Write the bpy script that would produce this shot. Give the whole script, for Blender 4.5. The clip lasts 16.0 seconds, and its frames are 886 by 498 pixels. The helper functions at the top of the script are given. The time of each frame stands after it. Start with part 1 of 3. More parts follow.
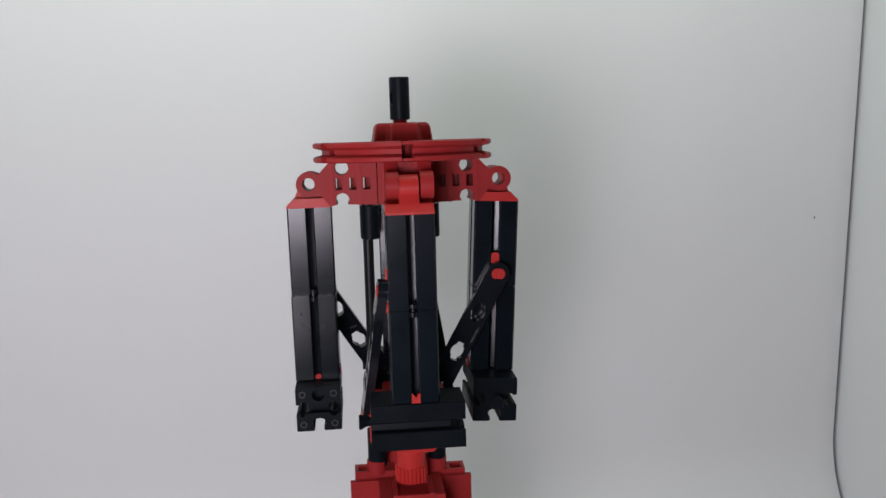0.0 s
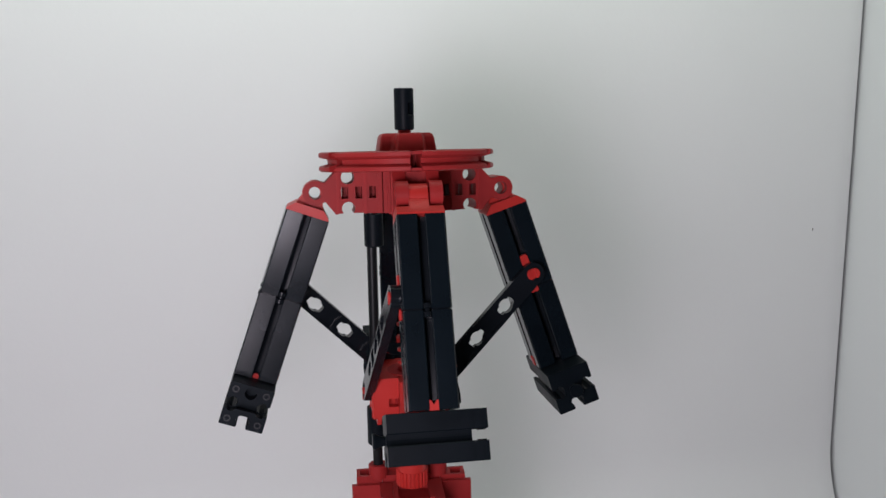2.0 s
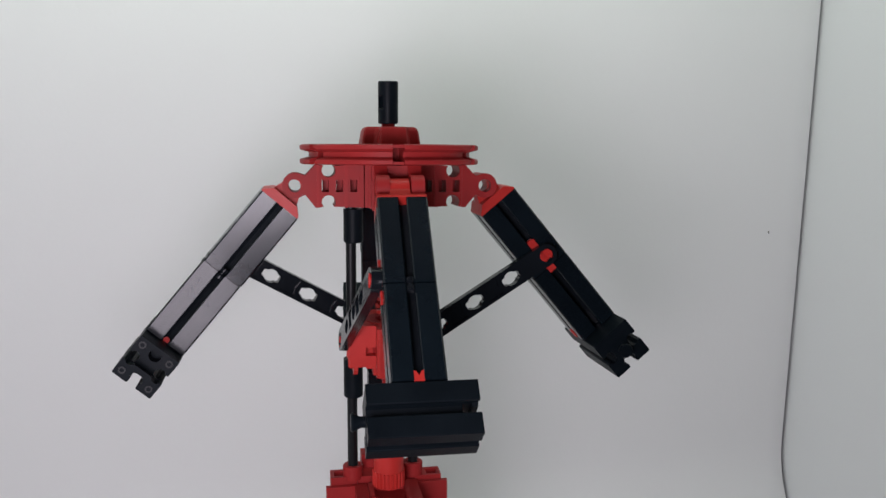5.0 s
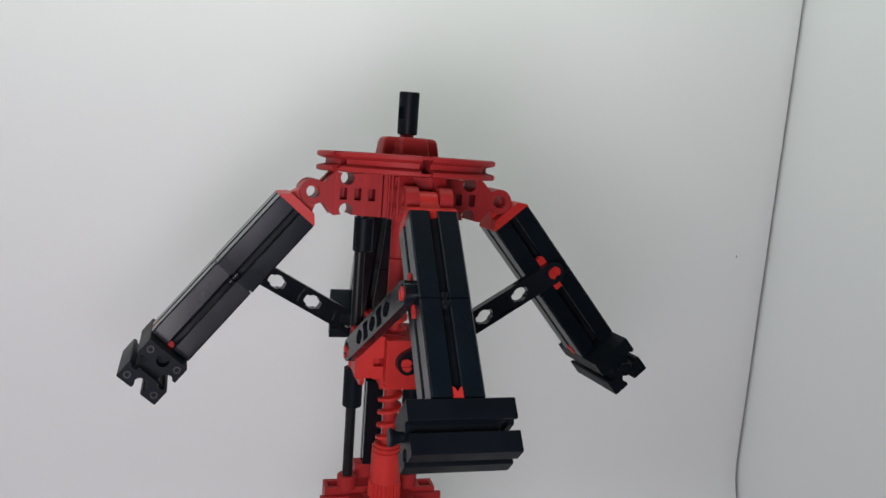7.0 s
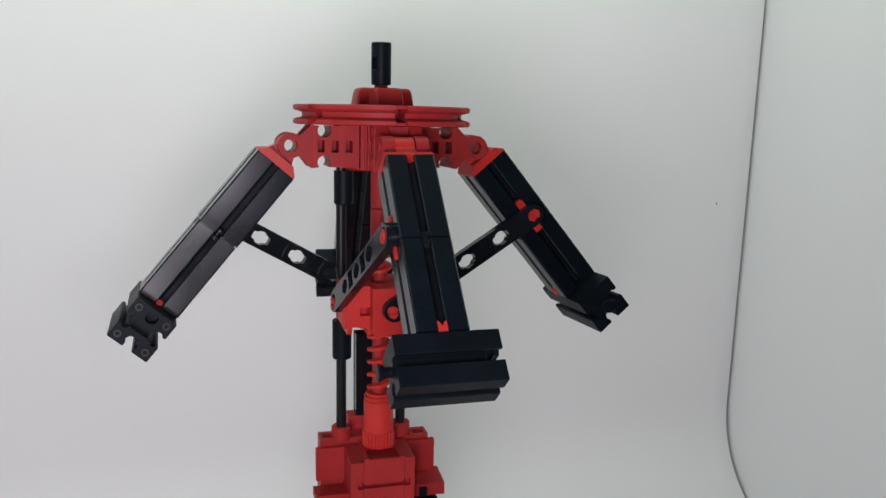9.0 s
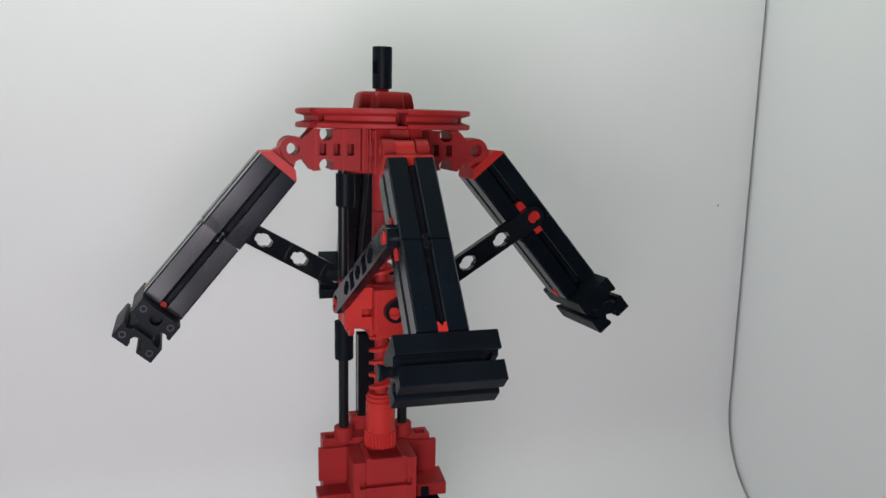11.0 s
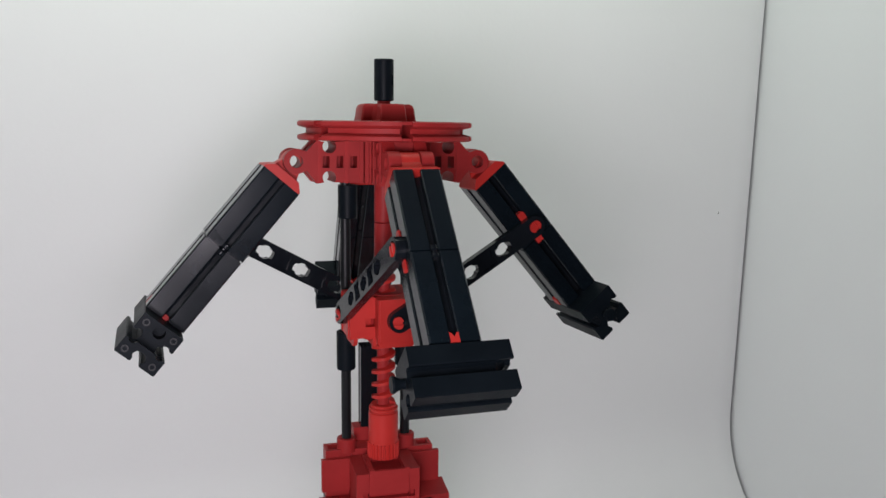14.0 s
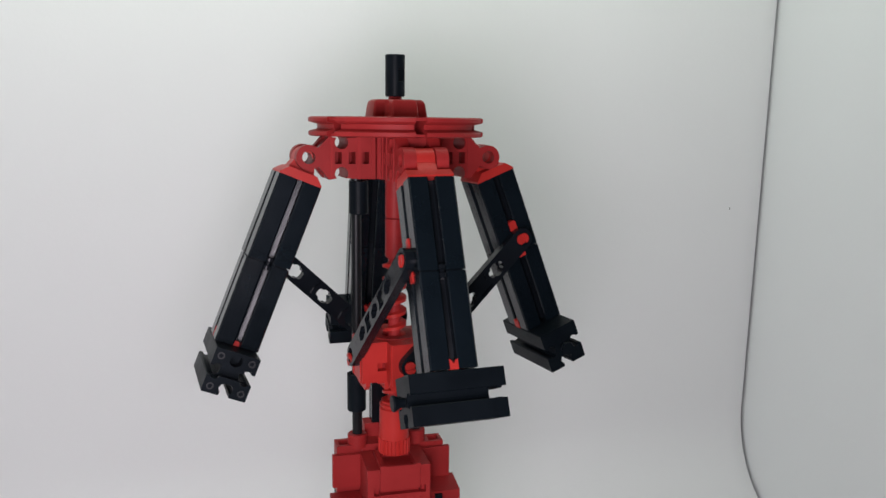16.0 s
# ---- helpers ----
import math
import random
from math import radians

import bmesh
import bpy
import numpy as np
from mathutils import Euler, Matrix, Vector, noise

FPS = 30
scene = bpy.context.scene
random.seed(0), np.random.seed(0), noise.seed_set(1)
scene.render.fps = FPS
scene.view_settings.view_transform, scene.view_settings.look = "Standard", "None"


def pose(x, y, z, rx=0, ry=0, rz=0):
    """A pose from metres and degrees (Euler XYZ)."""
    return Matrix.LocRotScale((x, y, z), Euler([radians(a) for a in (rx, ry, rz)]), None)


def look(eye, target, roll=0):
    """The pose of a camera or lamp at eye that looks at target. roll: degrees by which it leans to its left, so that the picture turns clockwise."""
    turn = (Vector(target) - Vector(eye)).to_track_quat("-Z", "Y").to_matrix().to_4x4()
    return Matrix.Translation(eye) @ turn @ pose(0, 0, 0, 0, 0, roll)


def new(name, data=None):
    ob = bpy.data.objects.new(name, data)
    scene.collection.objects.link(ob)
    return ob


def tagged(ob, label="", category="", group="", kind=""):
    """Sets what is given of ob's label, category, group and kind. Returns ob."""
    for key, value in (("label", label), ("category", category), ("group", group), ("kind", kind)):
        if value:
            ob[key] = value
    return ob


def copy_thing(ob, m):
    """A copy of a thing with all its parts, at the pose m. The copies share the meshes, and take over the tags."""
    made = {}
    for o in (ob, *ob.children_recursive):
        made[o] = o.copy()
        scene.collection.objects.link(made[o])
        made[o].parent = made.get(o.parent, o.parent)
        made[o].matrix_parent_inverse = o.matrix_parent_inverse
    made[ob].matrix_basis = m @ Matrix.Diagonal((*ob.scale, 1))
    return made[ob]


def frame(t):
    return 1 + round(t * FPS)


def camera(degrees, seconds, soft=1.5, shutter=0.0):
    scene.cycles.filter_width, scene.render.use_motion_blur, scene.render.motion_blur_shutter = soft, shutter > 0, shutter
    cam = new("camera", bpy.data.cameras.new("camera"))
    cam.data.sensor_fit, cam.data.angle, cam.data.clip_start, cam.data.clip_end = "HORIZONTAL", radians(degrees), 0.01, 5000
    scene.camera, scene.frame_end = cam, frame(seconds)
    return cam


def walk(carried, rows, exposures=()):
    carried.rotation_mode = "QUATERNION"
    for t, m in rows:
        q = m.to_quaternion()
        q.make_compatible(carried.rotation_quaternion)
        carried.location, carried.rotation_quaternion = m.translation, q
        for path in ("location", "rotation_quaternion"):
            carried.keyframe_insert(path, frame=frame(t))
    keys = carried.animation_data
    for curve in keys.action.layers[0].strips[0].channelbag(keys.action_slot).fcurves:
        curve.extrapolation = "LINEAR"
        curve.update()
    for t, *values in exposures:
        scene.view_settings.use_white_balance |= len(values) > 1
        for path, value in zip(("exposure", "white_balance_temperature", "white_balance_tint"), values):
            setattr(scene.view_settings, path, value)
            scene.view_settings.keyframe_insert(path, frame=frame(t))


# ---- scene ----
cam = camera(53.16, 16.0)
CAMERA_PATH = [
    (0, pose(-0.0181, -0.3038, 0.2772, 79.40, 1.36, -6.21)),
    (0.5, pose(-0.0167, -0.3047, 0.2768, 79.48, 1.59, -6.08)),
    (1, pose(-0.0178, -0.3070, 0.2769, 79.61, 1.52, -6.09)),
    (1.5, pose(-0.0224, -0.3073, 0.2783, 79.54, 1.24, -6.79)),
    (2, pose(-0.0191, -0.3093, 0.2780, 79.97, 0.89, -6.05)),
    (2.5, pose(-0.0222, -0.3089, 0.2768, 79.96, 0.63, -7.11)),
    (3, pose(-0.0197, -0.3104, 0.2745, 80.00, 0.97, -6.78)),
    (3.5, pose(-0.0224, -0.3082, 0.2755, 79.71, 1.28, -7.56)),
    (4, pose(-0.0191, -0.3076, 0.2737, 79.99, 1.85, -7.87)),
    (6.5, pose(-0.0645, -0.2941, 0.2803, 80.18, -5.01, -14.14)),
    (7, pose(-0.0627, -0.2959, 0.2785, 80.32, -4.12, -14.10)),
    (7.5, pose(-0.0621, -0.2975, 0.2805, 79.54, -2.99, -14.05)),
    (8, pose(-0.0566, -0.2996, 0.2759, 79.28, -1.62, -14.07)),
    (8.5, pose(-0.0609, -0.3035, 0.2722, 79.01, -0.65, -14.36)),
    (9, pose(-0.0613, -0.3028, 0.2678, 79.15, -1.21, -15.37)),
    (11.5, pose(-0.0603, -0.3067, 0.2679, 79.36, -0.90, -14.96)),
    (12, pose(-0.0599, -0.3067, 0.2678, 79.25, -0.77, -14.91)),
    (12.5, pose(-0.0606, -0.3080, 0.2671, 79.38, -0.77, -14.88)),
    (13, pose(-0.0601, -0.3066, 0.2682, 79.26, -0.43, -14.82)),
    (13.5, pose(-0.0602, -0.3066, 0.2681, 79.70, -0.55, -14.80)),
    (14, pose(-0.0619, -0.3062, 0.2700, 79.71, -0.77, -15.19)),
    (14.5, pose(-0.0637, -0.3062, 0.2700, 79.75, -1.26, -15.16)),
    (15, pose(-0.0636, -0.3083, 0.2661, 80.49, -0.93, -15.25)),
    (15.5, pose(-0.0638, -0.3073, 0.2677, 80.20, -1.05, -15.27)),
    (16, pose(-0.0625, -0.3055, 0.2703, 79.37, -0.73, -14.61)),
]
EXPOSURES = [(0, -0.31, 6450, 10), (2, -0.27, 6450, 10), (3.5, -0.2, 6460, 10), (4, -0.18, 6460, 10), (6.5, -0.42, 6490, 9), (7, -0.24, 6500, 9), (8, -0.12, 6520, 9), (9, -0.14, 6530, 8),
             (11.5, -0.16, 6520, 8), (12, -0.16, 6510, 9), (12.5, 0.13, 6510, 9), (13, -0.25, 6510, 9), (13.5, -0.15, 6520, 8), (14, -0.15, 6530, 8), (14.5, -0.09, 6530, 8), (15, -0.12, 6530, 8), (16, -0.1, 6530, 8)]
WORLD = 0.03
# unseen area lamps, added and placed to match shadows, sheen and top brightness
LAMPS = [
    ("added_lamp_left", (-0.13, -0.34, 0.18), (-0.10, 0.15, 0.22), 0.11, 0.11, 0.62, (0.98, 0.885, 1.0)),
    ("added_lamp_front", (-0.052, -0.25, 0.235), (-0.08, 0.15, 0.235), 0.06, 0.05, 0.29, (0.98, 0.885, 1.0)),
    ("added_lamp_top", (-0.02, 0.02, 0.497), (-0.02, 0.18, 0.315), 0.48, 0.05, 0.69, (0.89, 1.0, 0.9)),
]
SHEET_COLOUR = (0.8, 0.8, 0.8)
PANEL_COLOUR = (0.76, 0.775, 0.775)
walk(cam, CAMERA_PATH, EXPOSURES)

# ---------------------------------------------------------------- light
world = bpy.data.worlds.new("room_light")
world.use_nodes = True
scene.world = world
world.node_tree.nodes["Background"].inputs[0].default_value = (0.95, 0.97, 1.0, 1)
world.node_tree.nodes["Background"].inputs[1].default_value = WORLD


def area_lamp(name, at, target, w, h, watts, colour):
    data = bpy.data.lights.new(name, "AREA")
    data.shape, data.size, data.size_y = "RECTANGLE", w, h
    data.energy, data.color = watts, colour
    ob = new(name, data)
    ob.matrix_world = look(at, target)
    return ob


# added lamps without fittings; none stands for a known fixture
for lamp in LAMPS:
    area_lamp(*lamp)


# ---------------------------------------------------------------- materials
def material(name, colour, rough=0.4, vary=0.15, scale=60.0, bump=0.02, grain=900.0, spec=0.5, coat=0.0, rough_vary=0.12):
    m = bpy.data.materials.new(name)
    m.use_nodes = True
    nt = m.node_tree
    b = nt.nodes["Principled BSDF"]
    tc = nt.nodes.new("ShaderNodeTexCoord")
    n1 = nt.nodes.new("ShaderNodeTexNoise")
    n1.inputs["Scale"].default_value = scale
    n1.inputs["Detail"].default_value = 6
    n2 = nt.nodes.new("ShaderNodeTexNoise")
    n2.inputs["Scale"].default_value = grain
    n2.inputs["Detail"].default_value = 3
    for n in (n1, n2):
        nt.links.new(tc.outputs["Object"], n.inputs["Vector"])
    info = nt.nodes.new("ShaderNodeObjectInfo")
    add = nt.nodes.new("ShaderNodeMath")
    add.operation = "MULTIPLY_ADD"
    nt.links.new(info.outputs["Random"], add.inputs[0])
    add.inputs[1].default_value = 0.35
    nt.links.new(n1.outputs["Fac"], add.inputs[2])
    ramp = nt.nodes.new("ShaderNodeMapRange")
    ramp.inputs["From Min"].default_value, ramp.inputs["From Max"].default_value = 0.3, 1.0
    ramp.inputs["To Min"].default_value, ramp.inputs["To Max"].default_value = 1 - vary, 1 + vary
    nt.links.new(add.outputs[0], ramp.inputs["Value"])
    mul = nt.nodes.new("ShaderNodeVectorMath")
    mul.operation = "SCALE"
    mul.inputs[0].default_value = colour
    nt.links.new(ramp.outputs[0], mul.inputs["Scale"])
    nt.links.new(mul.outputs[0], b.inputs["Base Color"])
    rr = nt.nodes.new("ShaderNodeMapRange")
    rr.inputs["To Min"].default_value, rr.inputs["To Max"].default_value = rough - rough_vary, rough + rough_vary
    nt.links.new(n1.outputs["Fac"], rr.inputs["Value"])
    nt.links.new(rr.outputs[0], b.inputs["Roughness"])
    bp = nt.nodes.new("ShaderNodeBump")
    bp.inputs["Strength"].default_value = bump
    bp.inputs["Distance"].default_value = 0.001
    nt.links.new(n2.outputs["Fac"], bp.inputs["Height"])
    nt.links.new(bp.outputs[0], b.inputs["Normal"])
    b.inputs["Specular IOR Level"].default_value = spec
    b.inputs["Coat Weight"].default_value = coat
    b.inputs["Coat Roughness"].default_value = 0.15
    return m


RED = material("red_plastic", (0.31, 0.023, 0.023), 0.48, 0.14, 120, 0.05, 1500, spec=0.14)
ORANGE = material("bright_red_plastic", (0.46, 0.027, 0.022), 0.42, 0.1, 120, 0.06, 1500, spec=0.22)
BLACK = material("black_plastic", (0.0042, 0.0075, 0.0105), 0.2, 0.25, 90, 0.006, 1300, spec=0.27, rough_vary=0.04)
SATIN = material("satin_black_plastic", (0.0065, 0.0085, 0.011), 0.2, 0.25, 90, 0.03, 1600, spec=0.22, rough_vary=0.06)
MATT = material("matt_black_plastic", (0.0045, 0.0072, 0.0098), 0.42, 0.25, 90, 0.05, 1600, spec=0.075)
LIGHTER_BLACK = material("lighter_black_plastic", (0.022, 0.023, 0.025), 0.5, 0.5, 700, 0.1, 1600, spec=0.3)
STEEL = material("dark_steel", (0.008, 0.009, 0.01), 0.35, 0.2, 90, 0.03, 1500, spec=0.2)
SHEET = material("white_backdrop", SHEET_COLOUR, 0.62, 0.012, 9, 0.05, 350, spec=0.25)
PANEL = material("white_side_panel", PANEL_COLOUR, 0.6, 0.012, 9, 0.04, 400, spec=0.25)
# table is out of view; dark so the black plastic reflects little
TABLE = material("dark_unseen_table", (0.05, 0.045, 0.04), 0.6, 0.2, 15)
# for panels out of view; this grey holds down bounced fill light
TOP = material("grey_unseen_panel", (0.3, 0.3, 0.3), 0.7, 0.05, 20)
SPECK = material("grey_speck", (0.2, 0.2, 0.19), 0.8, 0.1)


# ---------------------------------------------------------------- mesh helpers (millimetres in, metres out)
def part(name, bm, mat, parent=None, label="", at=None, bevel=0.0, smooth=35):
    if bevel:
        edges = [e for e in bm.edges if len(e.link_faces) == 2 and e.calc_face_angle(0) > 0.6]
        bmesh.ops.bevel(bm, geom=edges, offset=bevel, segments=2, affect="EDGES", profile=0.6, clamp_overlap=True)
    bmesh.ops.recalc_face_normals(bm, faces=bm.faces)
    bmesh.ops.scale(bm, vec=(0.001, 0.001, 0.001), verts=bm.verts)
    lim = radians(smooth)
    for f in bm.faces:
        f.smooth = True
    for e in bm.edges:
        e.smooth = len(e.link_faces) == 2 and e.calc_face_angle(0) < lim
    me = bpy.data.meshes.new(name)
    bm.to_mesh(me)
    bm.free()
    me.materials.append(mat)
    ob = new(name, me)
    if parent is not None:
        ob.parent = parent
    if at is not None:
        ob.matrix_basis = at
    if label:
        tagged(ob, label)
    return ob


def box(bm, x0, x1, y0, y1, z0, z1):
    vs = [bm.verts.new(p) for p in ((x0, y0, z0), (x1, y0, z0), (x1, y1, z0), (x0, y1, z0),
                                    (x0, y0, z1), (x1, y0, z1), (x1, y1, z1), (x0, y1, z1))]
    for f in ((0, 3, 2, 1), (4, 5, 6, 7), (0, 1, 5, 4), (1, 2, 6, 5), (2, 3, 7, 6), (3, 0, 4, 7)):
        bm.faces.new([vs[i] for i in f])
    return bm


def plate(bm, outline, holes, a, b, axis="y"):
    """A flat outline with holes, as thick as from a to b along the axis."""
    def put(u, v, w):
        return (u, w, v) if axis == "y" else ((u, v, w) if axis == "z" else (w, u, v))
    loops = []
    for side in (a, b):
        rings = []
        for ring in (outline, *holes):
            rings.append([bm.verts.new(put(u, v, side)) for u, v in ring])
        edges = []
        for vs in rings:
            edges += [bm.edges.new((vs[i], vs[(i + 1) % len(vs)])) for i in range(len(vs))]
        if holes or len(outline) > 4:
            bmesh.ops.triangle_fill(bm, edges=edges, use_beauty=True)
        else:
            bm.faces.new(rings[0])
        loops.append(rings)
    for low, high in zip(*loops):
        for i in range(len(low)):
            j = (i + 1) % len(low)
            bm.faces.new((low[i], low[j], high[j], high[i]))
    return bm


def circle(x, z, r, n=20, a0=0.0, a1=360.0):
    full = abs(a1 - a0) >= 360
    k = n if full else n + 1
    return [(x + r * math.cos(radians(a0 + (a1 - a0) * i / n)), z + r * math.sin(radians(a0 + (a1 - a0) * i / n))) for i in range(k)]


def lathe(bm, profile, n=32, a0=0.0, a1=360.0, cx=0.0, cy=0.0):
    """Turns a closed (r, z) profile about the upright axis at cx, cy."""
    full = abs(a1 - a0) >= 360
    k = n if full else n + 1
    rings = []
    for i in range(k):
        a = radians(a0 + (a1 - a0) * i / n)
        rings.append([bm.verts.new((cx + r * math.cos(a), cy + r * math.sin(a), z)) for r, z in profile])
    m = len(profile)
    for i in range(n):
        p, q = rings[i], rings[(i + 1) % k]
        for j in range(m):
            bm.faces.new((p[j], q[j], q[(j + 1) % m], p[(j + 1) % m]))
    if not full:
        bm.faces.new(rings[0])
        bm.faces.new(rings[-1][::-1])
    return bm


def rod(bm, x, y, r, z0, z1, n=24, c=0.3):
    """An upright solid rod with chamfered ends."""
    low = [(r - c, z0), (r, z0 + c), (r, z1 - c), (r - c, z1)]
    rings = [[bm.verts.new((x + q * math.cos(2 * math.pi * i / n), y + q * math.sin(2 * math.pi * i / n), z)) for i in range(n)] for q, z in low]
    for p, q in zip(rings, rings[1:]):
        for i in range(n):
            bm.faces.new((p[i], p[(i + 1) % n], q[(i + 1) % n], q[i]))
    bm.faces.new(rings[0][::-1])
    bm.faces.new(rings[-1])
    return bm


def keyed_square(h=7.5, c=0.5, o=1.15, r=2.0, sides=(1, 1, 1, 1)):
    """The cross-section of a building block: a square with a keyhole groove in each chosen side."""
    pts = []
    for k in range(4):
        s = [(h, -h + c)]
        if sides[k]:
            s += [(h, -o - 0.35), (h - 0.35, -o), (h - 1.3, -o), (h - 1.7, -r * 0.9), (h - 2.7, -r), (h - 3.9, -r * 0.75), (h - 4.3, 0),
                  (h - 3.9, r * 0.75), (h - 2.7, r), (h - 1.7, r * 0.9), (h - 1.3, o), (h - 0.35, o), (h, o + 0.35)]
        s += [(h, h - c)]
        a = k * math.pi / 2
        pts += [(x * math.cos(a) - y * math.sin(a), x * math.sin(a) + y * math.cos(a)) for x, y in s]
    return pts


Z0 = 255.0  # height of the pulley disc over the table, millimetres

# ---------------------------------------------------------------- setting
def lean_out(z):
    # the sheet's edge and the side panel lean outwards a little towards the top
    return 0.0085 * (z - 190.0)


def backdrop():
    # one bent white sheet: table, sweep and back, its free edge curling a little beside the side panel
    yb, r, th = 180.0, 62.0, 1.2
    prof = [(-215.0, 0.0), (-150.0, 0.0), (yb - r, 0.0)]
    prof += [(yb - r + r * math.sin(radians(a)), r - r * math.cos(radians(a))) for a in range(6, 91, 6)]
    prof += [(yb, 120.0), (yb, 240.0), (yb - 0.3, 360.0), (yb - 0.5, 520.0)]
    xs = [-282.0, -150.0, -50.0, 50.0, 150.0, 240.0, 259.0, 263.0, 266.0, 269.0, 271.0, 272.0]
    bm = bmesh.new()
    grid = []
    for i, (y, z) in enumerate(prof):
        j0, j1 = max(i - 1, 0), min(i + 1, len(prof) - 1)
        ty, tz = prof[j1][0] - prof[j0][0], prof[j1][1] - prof[j0][1]
        n = math.hypot(ty, tz)
        ny, nz = tz / n, -ty / n      # away from the room
        row = []
        for x in xs:
            k = max(0.0, (x - 259.0) / 13.0)
            curl = 1.6 * k * k
            wave = 0.25 * math.sin(z * 0.013 + x * 0.004)
            out = (x + 282.0) / 554.0 * lean_out(z)
            row.append((x + out, y + ny * (curl + wave), z + nz * curl))
        grid.append((row, ny, nz))
    front = [[bm.verts.new(p) for p in row] for row, _, _ in grid]
    back = [[bm.verts.new((p[0], p[1] + ny * th, p[2] + nz * th)) for p in row] for row, ny, nz in grid]
    for a, b in zip(range(len(prof) - 1), range(1, len(prof))):
        for i in range(len(xs) - 1):
            bm.faces.new((front[a][i], front[a][i + 1], front[b][i + 1], front[b][i]))
            bm.faces.new((back[a][i], back[b][i], back[b][i + 1], back[a][i + 1]))
        bm.faces.new((front[a][0], front[b][0], back[b][0], back[a][0]))
        bm.faces.new((front[a][-1], back[a][-1], back[b][-1], front[b][-1]))
    for i in range(len(xs) - 1):
        bm.faces.new((front[0][i], back[0][i], back[0][i + 1], front[0][i + 1]))
        bm.faces.new((front[-1][i], front[-1][i + 1], back[-1][i + 1], back[-1][i]))
    ob = part("backdrop", bm, SHEET, smooth=50)
    tagged(ob, "seamless white sweep sheet, matt, with a faint speck", "backdrop", kind="structure")
    bm = bmesh.new()
    bmesh.ops.create_circle(bm, cap_ends=True, radius=0.55, segments=9)
    bmesh.ops.scale(bm, vec=(1, 1.7, 1), verts=bm.verts)
    part("speck", bm, SPECK, ob, "tiny grey speck of dirt", pose(0.2498, 0.1793, (Z0 - 59.6) / 1000, 90, 0, 20))


def panel(name, x0, x1, y0, y1, z0, z1, label):
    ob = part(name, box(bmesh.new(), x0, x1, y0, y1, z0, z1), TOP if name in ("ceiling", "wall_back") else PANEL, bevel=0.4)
    return tagged(ob, label, "wall" if "wall" in name else "ceiling", kind="structure")


backdrop()
side = panel("wall_right", 274.2, 278.0, -150, 198, -1.5, 520, "smooth white side panel of a photo box")
for v in side.data.vertices:
    v.co.x += lean_out(v.co.z * 1000) / 1000
# left panel is added out of view, white to bounce light onto the left
panel("wall_left", -288.0, -284.0, -150, 198, -1.5, 520, "smooth white side panel of a photo box")
# ceiling is added out of view, grey to weaken light bounced downwards
panel("ceiling", -288.0, 282.0, -150, 198, 520.5, 524, "unseen grey top panel, added to limit bounced light")
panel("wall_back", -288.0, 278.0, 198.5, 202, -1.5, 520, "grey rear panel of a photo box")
# added ground, dark to keep reflections in the fingers dark
g = part("ground", box(bmesh.new(), -900, 900, -1200, 400, -22, -2.5), TABLE, bevel=0.5)
tagged(g, "unseen plain table top, dark to keep reflections dark", "table top", kind="structure")

# ---------------------------------------------------------------- the gripper model
gripper = new("robot_gripper")
tagged(gripper, "red and black plastic construction-kit gripper with four jointed fingers", "gripper")


def local(z=0.0):
    return pose(0, 0, (Z0 + z) / 1000)


